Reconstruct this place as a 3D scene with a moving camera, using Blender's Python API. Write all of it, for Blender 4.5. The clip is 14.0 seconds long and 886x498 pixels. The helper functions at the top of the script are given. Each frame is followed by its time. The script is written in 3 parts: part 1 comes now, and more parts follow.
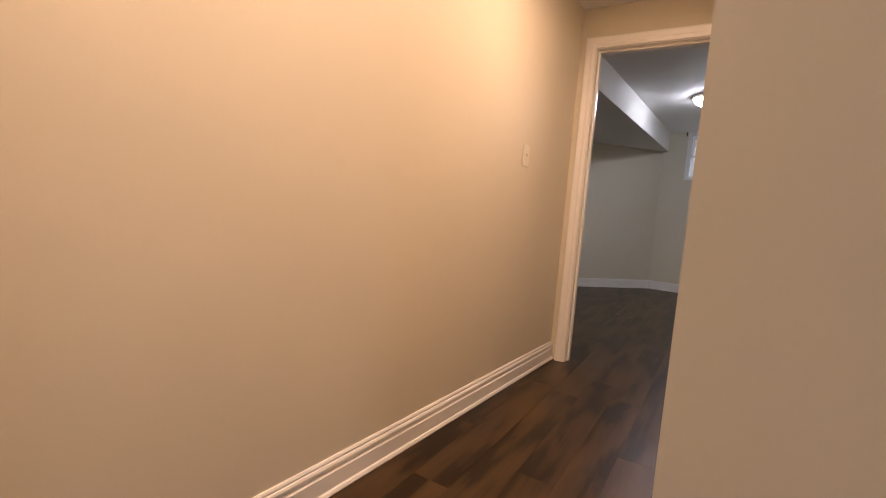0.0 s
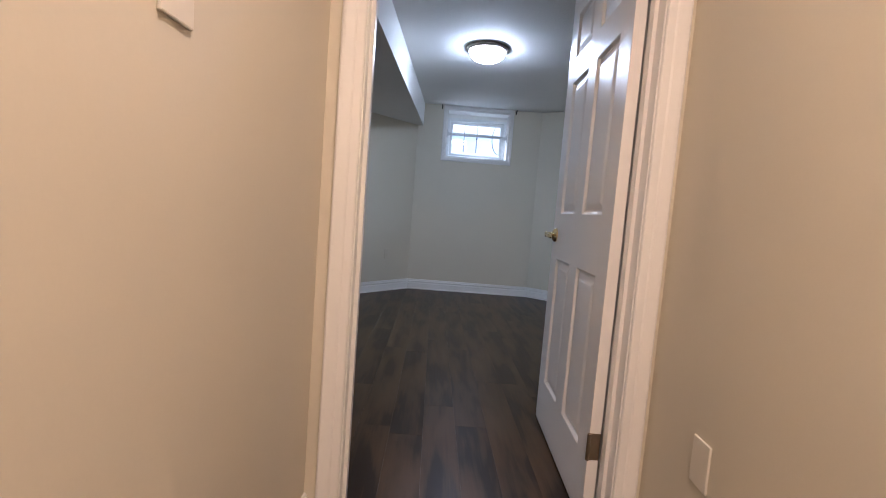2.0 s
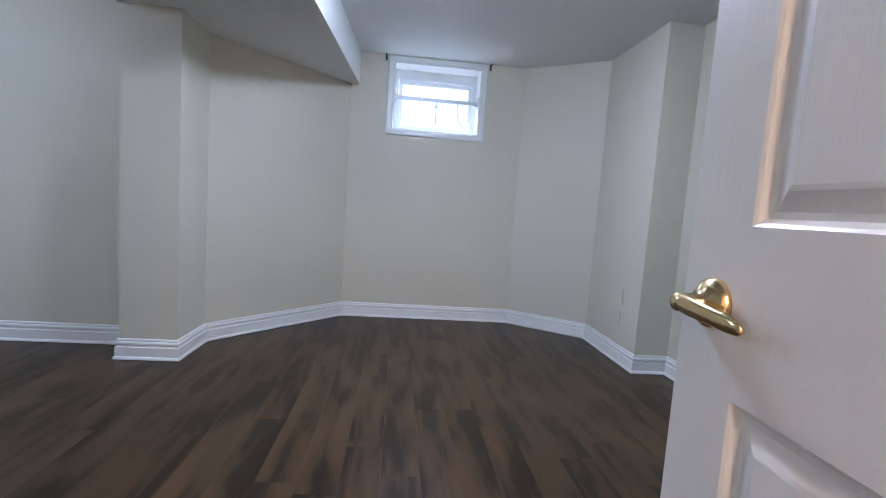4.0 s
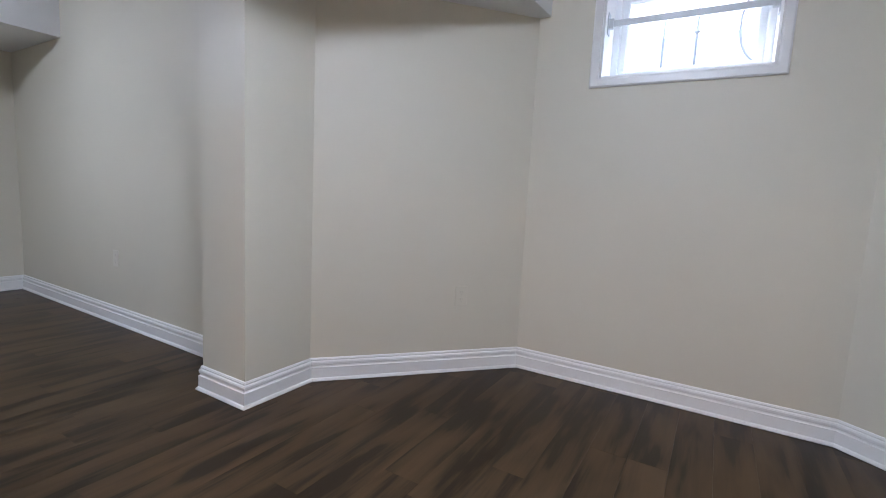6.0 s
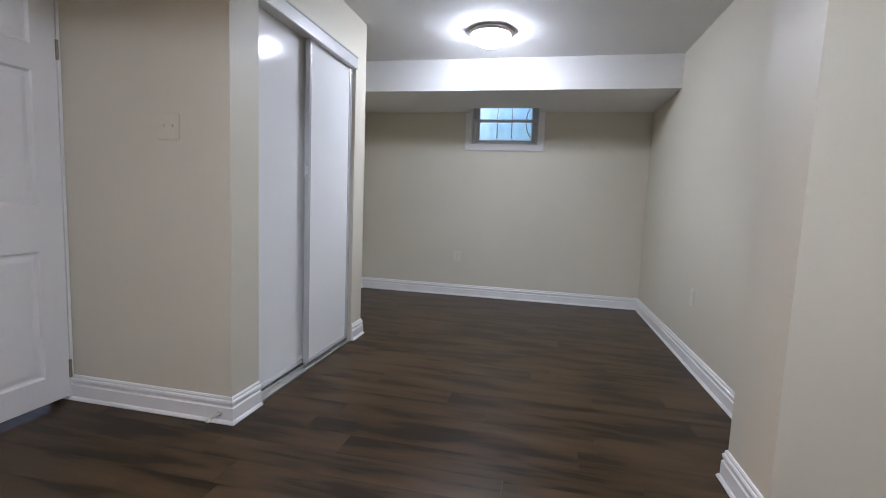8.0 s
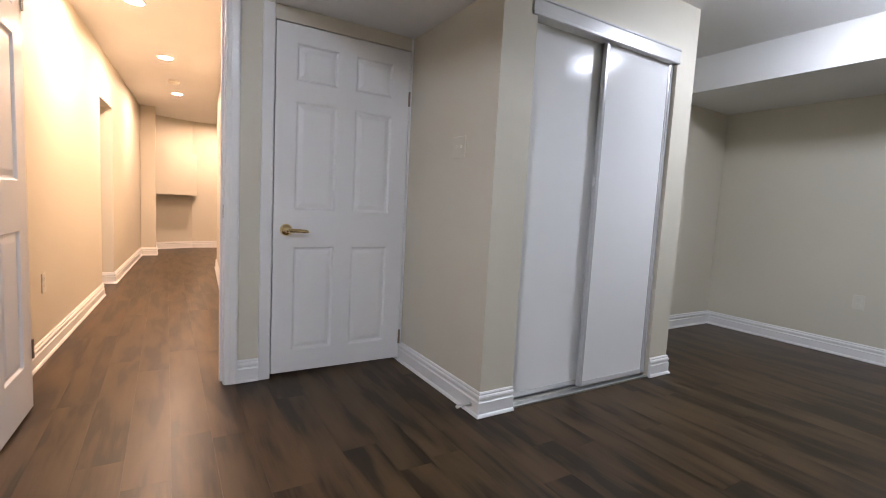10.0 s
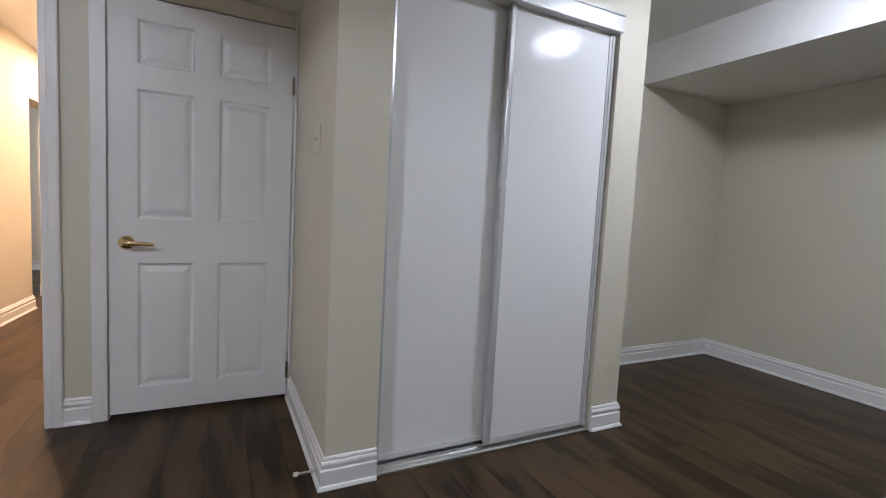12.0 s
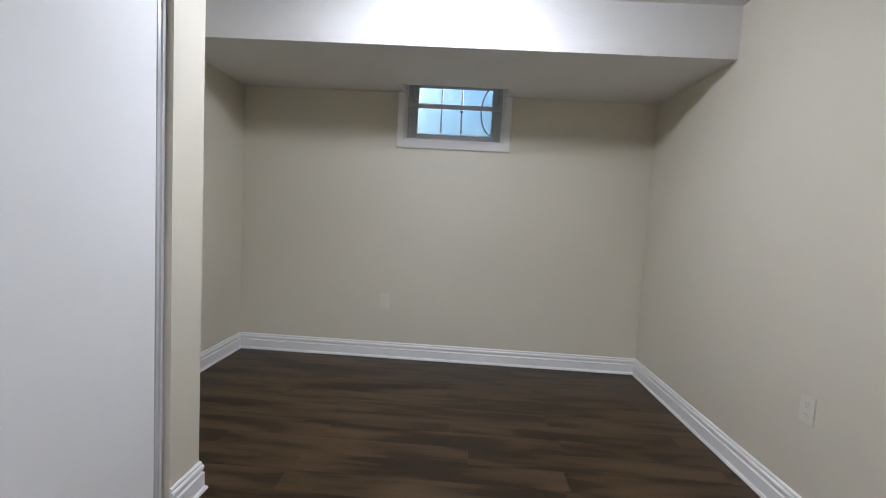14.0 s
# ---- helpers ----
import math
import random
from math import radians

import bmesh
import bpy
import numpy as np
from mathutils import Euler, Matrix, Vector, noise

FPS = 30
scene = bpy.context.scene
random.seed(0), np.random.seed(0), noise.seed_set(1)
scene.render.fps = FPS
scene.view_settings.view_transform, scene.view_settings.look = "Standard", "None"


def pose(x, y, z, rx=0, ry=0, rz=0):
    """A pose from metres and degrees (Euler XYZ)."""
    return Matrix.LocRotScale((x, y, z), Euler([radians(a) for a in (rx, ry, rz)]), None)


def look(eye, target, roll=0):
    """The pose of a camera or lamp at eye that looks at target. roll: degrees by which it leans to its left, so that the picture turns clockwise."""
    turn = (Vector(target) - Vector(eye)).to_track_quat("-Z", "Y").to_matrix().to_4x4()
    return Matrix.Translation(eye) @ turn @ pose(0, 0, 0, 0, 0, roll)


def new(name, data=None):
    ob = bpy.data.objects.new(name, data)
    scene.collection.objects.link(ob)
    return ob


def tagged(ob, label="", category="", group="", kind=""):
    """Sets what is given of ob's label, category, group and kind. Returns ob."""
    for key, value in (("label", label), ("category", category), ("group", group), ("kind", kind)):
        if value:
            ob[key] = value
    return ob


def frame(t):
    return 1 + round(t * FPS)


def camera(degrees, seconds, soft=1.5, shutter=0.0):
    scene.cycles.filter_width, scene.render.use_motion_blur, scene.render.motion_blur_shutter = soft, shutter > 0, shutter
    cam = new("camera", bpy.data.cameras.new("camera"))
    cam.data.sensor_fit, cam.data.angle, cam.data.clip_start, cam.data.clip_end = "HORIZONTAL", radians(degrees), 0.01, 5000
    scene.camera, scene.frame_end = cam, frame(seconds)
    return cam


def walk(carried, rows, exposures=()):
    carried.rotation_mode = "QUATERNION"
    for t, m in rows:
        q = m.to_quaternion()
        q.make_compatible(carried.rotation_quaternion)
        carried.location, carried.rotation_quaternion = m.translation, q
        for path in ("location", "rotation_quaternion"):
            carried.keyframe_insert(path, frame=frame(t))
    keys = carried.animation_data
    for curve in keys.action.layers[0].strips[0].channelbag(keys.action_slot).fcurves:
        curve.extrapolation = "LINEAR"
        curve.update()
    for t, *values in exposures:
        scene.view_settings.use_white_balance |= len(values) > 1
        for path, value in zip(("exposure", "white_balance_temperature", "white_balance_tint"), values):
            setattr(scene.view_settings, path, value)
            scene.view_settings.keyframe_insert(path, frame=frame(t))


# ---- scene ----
cam = camera(88.2, 14.0, soft=1.0)
PATH = [
    (0, (0.772, -3.075, 0.990), (-0.259, -1.371, 0.807), 4.48),
    (0.5, (0.463, -2.742, 1.038), (-0.314, -0.907, 0.867), 4.67),
    (1, (0.295, -2.295, 1.032), (-0.166, -0.356, 0.868), 4.53),
    (1.5, (0.218, -1.832, 1.036), (0.068, 0.156, 0.874), 4.47),
    (2, (0.182, -1.342, 1.016), (0.228, 0.651, 0.852), 4.43),
    (2.5, (0.166, -0.843, 1.015), (0.361, 1.140, 0.842), 4.48),
    (2.7, (0.166, -0.662, 1.004), (0.419, 1.317, 0.843), 4.48),
    (3.4, (0.232, -0.118, 1.023), (0.446, 1.862, 0.853), 4.23),
    (4.1, (0.392, 0.382, 1.047), (0.590, 2.363, 0.862), 3.98),
    (4.5, (0.548, 0.676, 1.064), (0.722, 2.657, 0.868), 3.88),
    (4.8, (0.694, 0.898, 1.077), (0.847, 2.881, 0.870), 3.73),
    (5, (0.782, 1.045, 1.079), (0.777, 3.032, 0.853), 3.53),
    (5.5, (0.892, 1.485, 1.085), (0.402, 3.404, 0.806), 3.27),
    (6, (0.873, 1.868, 1.039), (-0.142, 3.575, 0.802), 2.89),
    (6.5, (0.749, 2.138, 1.007), (-0.714, 3.482, 0.777), 3.06),
    (7, (0.699, 2.254, 1.024), (-1.093, 3.117, 0.810), 2.63),
    (7.5, (0.741, 2.254, 1.071), (-1.227, 2.537, 0.853), 2.42),
    (8, (0.668, 2.387, 1.057), (-1.278, 1.971, 0.855), 2.33),
    (8.5, (0.599, 2.507, 1.060), (-1.154, 1.564, 0.872), 2.71),
    (9, (0.513, 2.620, 1.034), (-0.979, 1.299, 0.859), 2.84),
    (9.2, (0.469, 2.654, 1.034), (-0.908, 1.216, 0.854), 2.96),
    (11.3, (-0.411, 2.933, 1.053), (-1.240, 1.121, 0.883), 3.14),
    (11.5, (-0.518, 2.912, 1.066), (-1.338, 1.095, 0.907), 3.16),
    (12, (-0.736, 2.709, 1.077), (-1.626, 0.925, 0.914), 3.06),
    (12.5, (-0.940, 2.497, 1.124), (-2.196, 0.947, 0.972), 3.29),
    (13, (-1.136, 2.326, 1.168), (-2.761, 1.169, 1.032), 3.09),
    (13.5, (-1.139, 2.155, 1.176), (-3.016, 1.483, 1.020), 3.35),
    (14, (-0.930, 2.029, 1.165), (-2.922, 1.953, 1.009), 3.23),
]
walk(cam, [(t, look(eye, target, roll)) for t, eye, target, roll in PATH],
     ((0, 1.25, 6300, 21), (0.5, 1.06, 5850, 20), (1.0, 1.12, 5550, 19), (1.5, 1.35, 5250, 18), (2.0, 1.58, 5150, 15), (2.7, 1.85, 4850, 15), (4.8, 2.38, 5300, 17), (7.0, 2.39, 5650, 19), (9.2, 2.48, 5900, 19), (11.3, 2.28, 5900, 18), (13.0, 2.16, 5950, 17), (14.0, 2.5, 6000, 18)))

# ---- light ----
world = bpy.data.worlds.new("sky")
scene.world = world
world.use_nodes = True
wn = world.node_tree.nodes
sky = wn.new("ShaderNodeTexSky")
sky.sky_type = "NISHITA"
sky.sun_disc = False
sky.sun_elevation, sky.sun_rotation = radians(45), radians(323)
sky.air_density, sky.dust_density, sky.ozone_density = 1.0, 6.0, 0.5
wn["Background"].inputs["Strength"].default_value = 0.15
world.node_tree.links.new(sky.outputs["Color"], wn["Background"].inputs["Color"])
sun = new("sun", bpy.data.lights.new("sun", "SUN"))
sun.data.energy, sun.data.angle, sun.data.color = 0.5, radians(40), (1.0, 0.97, 0.93)
sun.matrix_world = look((0, 0, 20), (12, -16, 0))
daylight = new("daylight", bpy.data.lights.new("daylight", "AREA"))       # skylight falling into the well of the north window
daylight.data.shape, daylight.data.size, daylight.data.size_y = "RECTANGLE", 0.6, 0.3
daylight.data.energy, daylight.data.color = 6.5, (0.78, 0.9, 1.0)
daylight.matrix_world = look((0.63, 4.475 + 0.50, 2.62), (0.63, 4.475 + 0.02, 1.85))

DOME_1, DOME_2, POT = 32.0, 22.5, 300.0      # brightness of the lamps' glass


# ---- materials ----
def mat(name, base, rough=0.5, metal=0.0, spec=0.5, vary=0.06, scale=3.0, grain=60.0, bump=0.02, coat=0.0, uneven=0.06):
    m = bpy.data.materials.new(name)
    m.use_nodes = True
    nt = m.node_tree
    b = nt.nodes["Principled BSDF"]
    b.inputs["Metallic"].default_value = metal
    b.inputs["Specular IOR Level"].default_value = spec
    b.inputs["Coat Weight"].default_value = coat
    tc = nt.nodes.new("ShaderNodeTexCoord")
    n1 = nt.nodes.new("ShaderNodeTexNoise")
    n1.inputs["Scale"].default_value, n1.inputs["Detail"].default_value = scale, 4
    n2 = nt.nodes.new("ShaderNodeTexNoise")
    n2.inputs["Scale"].default_value, n2.inputs["Detail"].default_value = grain, 3
    for n in (n1, n2):
        nt.links.new(tc.outputs["Object"], n.inputs["Vector"])
    add = nt.nodes.new("ShaderNodeMath")
    add.operation = "MULTIPLY_ADD"
    nt.links.new(n2.outputs["Fac"], add.inputs[0])
    add.inputs[1].default_value = 0.35
    nt.links.new(n1.outputs["Fac"], add.inputs[2])
    ramp = nt.nodes.new("ShaderNodeMapRange")
    nt.links.new(add.outputs[0], ramp.inputs[0])
    ramp.inputs[1].default_value, ramp.inputs[2].default_value = 0.35, 1.0
    ramp.inputs[3].default_value, ramp.inputs[4].default_value = 1 - vary, 1 + vary
    mul = nt.nodes.new("ShaderNodeVectorMath")
    mul.operation = "SCALE"
    mul.inputs[0].default_value = base
    nt.links.new(ramp.outputs[0], mul.inputs["Scale"])
    nt.links.new(mul.outputs[0], b.inputs["Base Color"])
    rr = nt.nodes.new("ShaderNodeMapRange")
    nt.links.new(n1.outputs["Fac"], rr.inputs[0])
    rr.inputs[3].default_value, rr.inputs[4].default_value = max(rough - uneven, 0.02), min(rough + uneven, 1)
    nt.links.new(rr.outputs[0], b.inputs["Roughness"])
    if bump:
        bp = nt.nodes.new("ShaderNodeBump")
        bp.inputs["Strength"].default_value, bp.inputs["Distance"].default_value = bump, 0.01
        nt.links.new(n2.outputs["Fac"], bp.inputs["Height"])
        nt.links.new(bp.outputs[0], b.inputs["Normal"])
    return m


def glow(name, color, strength):
    m = bpy.data.materials.new(name)
    m.use_nodes = True
    b = m.node_tree.nodes["Principled BSDF"]
    b.inputs["Base Color"].default_value = (0.9, 0.9, 0.88, 1)
    b.inputs["Roughness"].default_value = 0.25
    b.inputs["Emission Color"].default_value = (*color, 1)
    b.inputs["Emission Strength"].default_value = strength
    return m


def wood_floor():
    m = bpy.data.materials.new("brown vinyl plank")
    m.use_nodes = True
    nt = m.node_tree
    N, L = nt.nodes, nt.links
    b = N["Principled BSDF"]
    b.inputs["Specular IOR Level"].default_value = 0.20
    geo = N.new("ShaderNodeNewGeometry")
    info = N.new("ShaderNodeObjectInfo")
    off = N.new("ShaderNodeVectorMath")
    off.operation = "SCALE"
    off.inputs[0].default_value = (17.0, 31.0, 9.0)
    both = N.new("ShaderNodeMath")
    both.operation = "ADD"
    L.new(info.outputs["Random"], both.inputs[0])
    L.new(geo.outputs["Random Per Island"], both.inputs[1])
    L.new(both.outputs[0], off.inputs["Scale"])
    pos = N.new("ShaderNodeVectorMath")
    pos.operation = "ADD"
    L.new(geo.outputs["Position"], pos.inputs[0])
    L.new(off.outputs[0], pos.inputs[1])

    def stretched(scale, detail, rough, dist=0.0):
        mp = N.new("ShaderNodeMapping")
        mp.inputs["Scale"].default_value = scale
        L.new(pos.outputs[0], mp.inputs[0])
        n = N.new("ShaderNodeTexNoise")
        n.inputs["Scale"].default_value, n.inputs["Detail"].default_value = 1.0, detail
        n.inputs["Roughness"].default_value, n.inputs["Distortion"].default_value = rough, dist
        L.new(mp.outputs[0], n.inputs["Vector"])
        return n
    broad = stretched((10, 1.9, 1), 2, 0.45, 0.3)
    fine = stretched((90, 4, 1), 4, 0.6, 0.2)
    streak = stretched((26, 2.2, 1), 3, 0.55, 0.5)
    ramp = N.new("ShaderNodeValToRGB")
    e = ramp.color_ramp.elements
    e[0].position, e[0].color = 0.42, (0.0228, 0.0135, 0.0061, 1)
    e[1].position, e[1].color = 0.64, (0.0815, 0.0485, 0.0222, 1)
    mid = e.new(0.50)
    mid.color = (0.0560, 0.0332, 0.0150, 1)
    mix = N.new("ShaderNodeMath")
    mix.operation = "MULTIPLY_ADD"
    L.new(fine.outputs["Fac"], mix.inputs[0])
    mix.inputs[1].default_value = 0.2
    sub = N.new("ShaderNodeMath")
    sub.operation = "SUBTRACT"
    blend = N.new("ShaderNodeMix")
    blend.inputs["Factor"].default_value = 0.2
    L.new(broad.outputs["Fac"], blend.inputs["A"])
    L.new(streak.outputs["Fac"], blend.inputs["B"])
    L.new(blend.outputs["Result"], sub.inputs[0])
    sub.inputs[1].default_value = 0.10
    L.new(sub.outputs[0], mix.inputs[2])
    L.new(mix.outputs[0], ramp.inputs[0])
    tone = N.new("ShaderNodeMapRange")
    L.new(info.outputs["Random"], tone.inputs[0])
    tone.inputs[3].default_value, tone.inputs[4].default_value = 0.96, 1.04
    mul = N.new("ShaderNodeVectorMath")
    mul.operation = "SCALE"
    L.new(ramp.outputs[0], mul.inputs[0])
    L.new(tone.outputs[0], mul.inputs["Scale"])
    L.new(mul.outputs[0], b.inputs["Base Color"])
    rr = N.new("ShaderNodeMapRange")
    L.new(fine.outputs["Fac"], rr.inputs[0])
    rr.inputs[3].default_value, rr.inputs[4].default_value = 0.27, 0.40
    L.new(rr.outputs[0], b.inputs["Roughness"])
    bp = N.new("ShaderNodeBump")
    bp.inputs["Strength"].default_value, bp.inputs["Distance"].default_value = 0.12, 0.002
    L.new(fine.outputs["Fac"], bp.inputs["Height"])
    L.new(bp.outputs[0], b.inputs["Normal"])
    return m


PAINT = mat("beige wall paint", (0.65, 0.606, 0.497), rough=0.5, vary=0.03, scale=1.4, grain=180, bump=0.02)
CEIL = mat("white ceiling paint", (0.74, 0.73, 0.71), rough=0.75, vary=0.03, scale=2, grain=130, bump=0.22)
TRIM = mat("white trim paint", (0.80, 0.79, 0.77), rough=0.32, vary=0.02, grain=90, bump=0.02)


def embossed(m):
    """Pressed-in upright wood grain under the paint."""
    nt = m.node_tree
    tc = nt.nodes["Texture Coordinate"]
    mp = nt.nodes.new("ShaderNodeMapping")
    mp.inputs["Scale"].default_value = (95, 95, 3.2)
    nt.links.new(tc.outputs["Object"], mp.inputs[0])
    n = nt.nodes.new("ShaderNodeTexNoise")
    n.inputs["Scale"].default_value, n.inputs["Detail"].default_value, n.inputs["Distortion"].default_value = 1.0, 3, 0.6
    nt.links.new(mp.outputs[0], n.inputs["Vector"])
    bp = nt.nodes.new("ShaderNodeBump")
    bp.inputs["Strength"].default_value, bp.inputs["Distance"].default_value = 0.14, 0.004
    nt.links.new(n.outputs["Fac"], bp.inputs["Height"])
    nt.links.new(nt.nodes["Bump"].outputs[0], bp.inputs["Normal"])
    nt.links.new(bp.outputs[0], nt.nodes["Principled BSDF"].inputs["Normal"])
    return m


DOORW = embossed(mat("white door paint", (0.80, 0.79, 0.775), rough=0.30, vary=0.02, grain=120, bump=0.03))
SLIDE = mat("white laminate", (0.80, 0.80, 0.79), rough=0.15, spec=0.13, vary=0.015, scale=1.0, grain=150, bump=0.006, uneven=0.015)
TRACK = mat("white enamelled metal", (0.78, 0.78, 0.77), rough=0.22, metal=0.25, vary=0.02)
STILE = mat("pale grey enamelled metal", (0.60, 0.605, 0.61), rough=0.25, metal=0.25, vary=0.03)
ALU = mat("worn aluminium", (0.62, 0.62, 0.60), rough=0.3, metal=0.9, vary=0.1)
BRASS = mat("polished brass", (0.78, 0.62, 0.33), rough=0.17, metal=1.0, vary=0.08)
NICKEL = mat("worn bronze", (0.32, 0.26, 0.19), rough=0.35, metal=1.0, vary=0.15)
BRONZE = mat("brushed nickel ring", (0.34, 0.30, 0.28), rough=0.35, metal=0.7, vary=0.1)
BLACK = mat("black metal", (0.025, 0.025, 0.025), rough=0.45, metal=0.4)
PLATE = mat("cream plastic", (0.72, 0.685, 0.60), rough=0.35, vary=0.02, bump=0.0)
VINYL = mat("white vinyl", (0.76, 0.78, 0.79), rough=0.35, vary=0.02, bump=0.0)
GREYVINYL = mat("grey enamelled window frame", (0.47, 0.50, 0.51), rough=0.4, vary=0.05, bump=0.0)
STEEL = mat("pale grey painted steel", (0.54, 0.56, 0.57), rough=0.4, metal=0.2, vary=0.08)
IRON = mat("grey painted iron", (0.22, 0.235, 0.26), rough=0.5, metal=0.3, vary=0.15)
WELL = mat("pale blue-grey window well", (0.34, 0.52, 0.57), rough=0.55, vary=0.12, scale=4, grain=30, bump=0.1)
WHITEWELL = mat("pale grey window well", (0.68, 0.71, 0.73), rough=0.5, vary=0.1, scale=4, grain=30, bump=0.1)
GRAVEL = mat("grey gravel", (0.32, 0.31, 0.30), rough=0.9, vary=0.4, scale=20, grain=120, bump=0.6)
SOIL = mat("grass and soil", (0.09, 0.10, 0.06), rough=0.95, vary=0.4, scale=5, grain=90, bump=0.4)
UNDER = mat("grey underlay", (0.05, 0.045, 0.04), rough=0.9)
FLOORM = wood_floor()
DOME_M1 = glow("lit opal glass", (0.91, 0.965, 1.0), DOME_1)
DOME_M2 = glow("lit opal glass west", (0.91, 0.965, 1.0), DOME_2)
POT_M = glow("lit warm lens", (1.0, 0.655, 0.405), POT)
GLASS = bpy.data.materials.new("window glass")
GLASS.use_nodes = True
gb = GLASS.node_tree.nodes["Principled BSDF"]
gb.inputs["Transmission Weight"].default_value = 1.0
gb.inputs["Roughness"].default_value = 0.02
gb.inputs["IOR"].default_value = 1.45
gb.inputs["Base Color"].default_value = (0.93, 0.97, 0.98, 1)


# ---- mesh helpers ----
def put(name, bm, material, parent=None, label="", smooth=False):
    me = bpy.data.meshes.new(name)
    bmesh.ops.recalc_face_normals(bm, faces=bm.faces)
    bm.to_mesh(me)
    bm.free()
    if smooth:
        for p in me.polygons:
            p.use_smooth = True
    me.materials.append(material)
    ob = new(name, me)
    if parent:
        ob.parent = parent
    if label:
        ob["label"] = label
    return ob


def part(name, bm, material, parent, label="", smooth=False):
    return put(name, bm, material, parent, label, smooth)


def empty(name, m, label, category, group="", kind=""):
    ob = new(name)
    ob.empty_display_size = 0.05
    ob.matrix_world = m
    return tagged(ob, label, category, group, kind)


def box(bm, x0, x1, y0, y1, z0, z1, bevel=0.0):
    vs = bmesh.ops.create_cube(bm, size=1.0)["verts"]
    for v in vs:
        v.co = Vector(((x0 + x1) / 2 + v.co.x * (x1 - x0), (y0 + y1) / 2 + v.co.y * (y1 - y0), (z0 + z1) / 2 + v.co.z * (z1 - z0)))
    if bevel:
        es = {e for v in vs for e in v.link_edges}
        bmesh.ops.bevel(bm, geom=list(es), offset=bevel, segments=2, affect="EDGES", profile=0.5)


def boxed(*a, bevel=0.0):
    bm = bmesh.new()
    box(bm, *a, bevel=bevel)
    return bm


def prism(poly, z0, z1):
    bm = bmesh.new()
    lo = [bm.verts.new((x, y, z0)) for x, y in poly]
    hi = [bm.verts.new((x, y, z1)) for x, y in poly]
    bm.faces.new(lo[::-1])
    bm.faces.new(hi)
    for i in range(len(poly)):
        j = (i + 1) % len(poly)
        bm.faces.new((lo[i], lo[j], hi[j], hi[i]))
    return bm


def lathe(bm, prof, steps=32, axis="z", centre=(0, 0, 0), caps=True):
    rings = []
    for r, h in prof:
        ring = []
        for k in range(steps):
            a = 2 * math.pi * k / steps
            c, s = r * math.cos(a), r * math.sin(a)
            p = {"z": (c, s, h), "y": (c, h, s), "x": (h, c, s)}[axis]
            ring.append(bm.verts.new(Vector(p) + Vector(centre)))
        rings.append(ring)
    for a, b in zip(rings, rings[1:]):
        for k in range(steps):
            bm.faces.new((a[k], a[(k + 1) % steps], b[(k + 1) % steps], b[k]))
    if caps:
        bm.faces.new(rings[0])
        bm.faces.new(rings[-1])
    bmesh.ops.remove_doubles(bm, verts=bm.verts, dist=1e-5)


def tube(bm, pts, r, steps=10):
    rings = []
    up0 = Vector((0.13, 0.31, 0.94))
    for i, p in enumerate(pts):
        d = (Vector(pts[min(i + 1, len(pts) - 1)]) - Vector(pts[max(i - 1, 0)])).normalized()
        u = d.cross(up0).normalized()
        w = d.cross(u)
        rings.append([bm.verts.new(Vector(p) + r * (math.cos(a) * u + math.sin(a) * w)) for a in (2 * math.pi * k / steps for k in range(steps))])
    for a, b in zip(rings, rings[1:]):
        for k in range(steps):
            bm.faces.new((a[k], a[(k + 1) % steps], b[(k + 1) % steps], b[k]))
    bm.faces.new(rings[0])
    bm.faces.new(rings[-1][::-1])


def swept(rings, closed=False):
    bm = bmesh.new()
    vs = [[bm.verts.new(p) for p in ring] for ring in rings]
    n = len(vs[0])
    pairs = list(zip(vs, vs[1:])) + ([(vs[-1], vs[0])] if closed else [])
    for a, b in pairs:
        for k in range(n):
            bm.faces.new((a[k], a[(k + 1) % n], b[(k + 1) % n], b[k]))
    if not closed:
        bm.faces.new(vs[0])
        bm.faces.new(vs[-1][::-1])
    return bm


BASE = [(0, 0), (0.019, 0), (0.019, 0.003), (0.026, 0.003), (0.026, 0.007), (0.021, 0.016), (0.016, 0.02), (0.016, 0.076), (0.011, 0.080), (0.009, 0.086), (0.014, 0.091),
        (0.015, 0.102), (0.012, 0.109), (0.008, 0.112), (0.009, 0.119), (0.005, 0.126), (0, 0.127)]


def baseboard(path, label="white painted moulded baseboard along the beige wall"):
    """Along a path of wall corners, with the room on its left."""
    rings = []
    for i, p in enumerate(path):
        p = Vector(p)
        ns = []
        for a, b in ((i - 1, i), (i, i + 1)):
            if 0 <= a and b < len(path):
                d = (Vector(path[b]) - Vector(path[a])).normalized()
                ns.append(Vector((-d.y, d.x)))
        m = ns[0] if len(ns) == 1 else (ns[0] + ns[1]) / (1 + ns[0].dot(ns[1]))
        rings.append([(p.x + m.x * u, p.y + m.y * u, z) for u, z in BASE])
    return tagged(put("baseboard", swept(rings), TRIM), label, "baseboard", kind="structure")


CASE = [(0, 0), (0, 0.009), (0.004, 0.012), (0.024, 0.013), (0.030, 0.0165), (0.054, 0.0195), (0.062, 0.0195), (0.067, 0.016), (0.068, 0.012), (0.068, 0)]


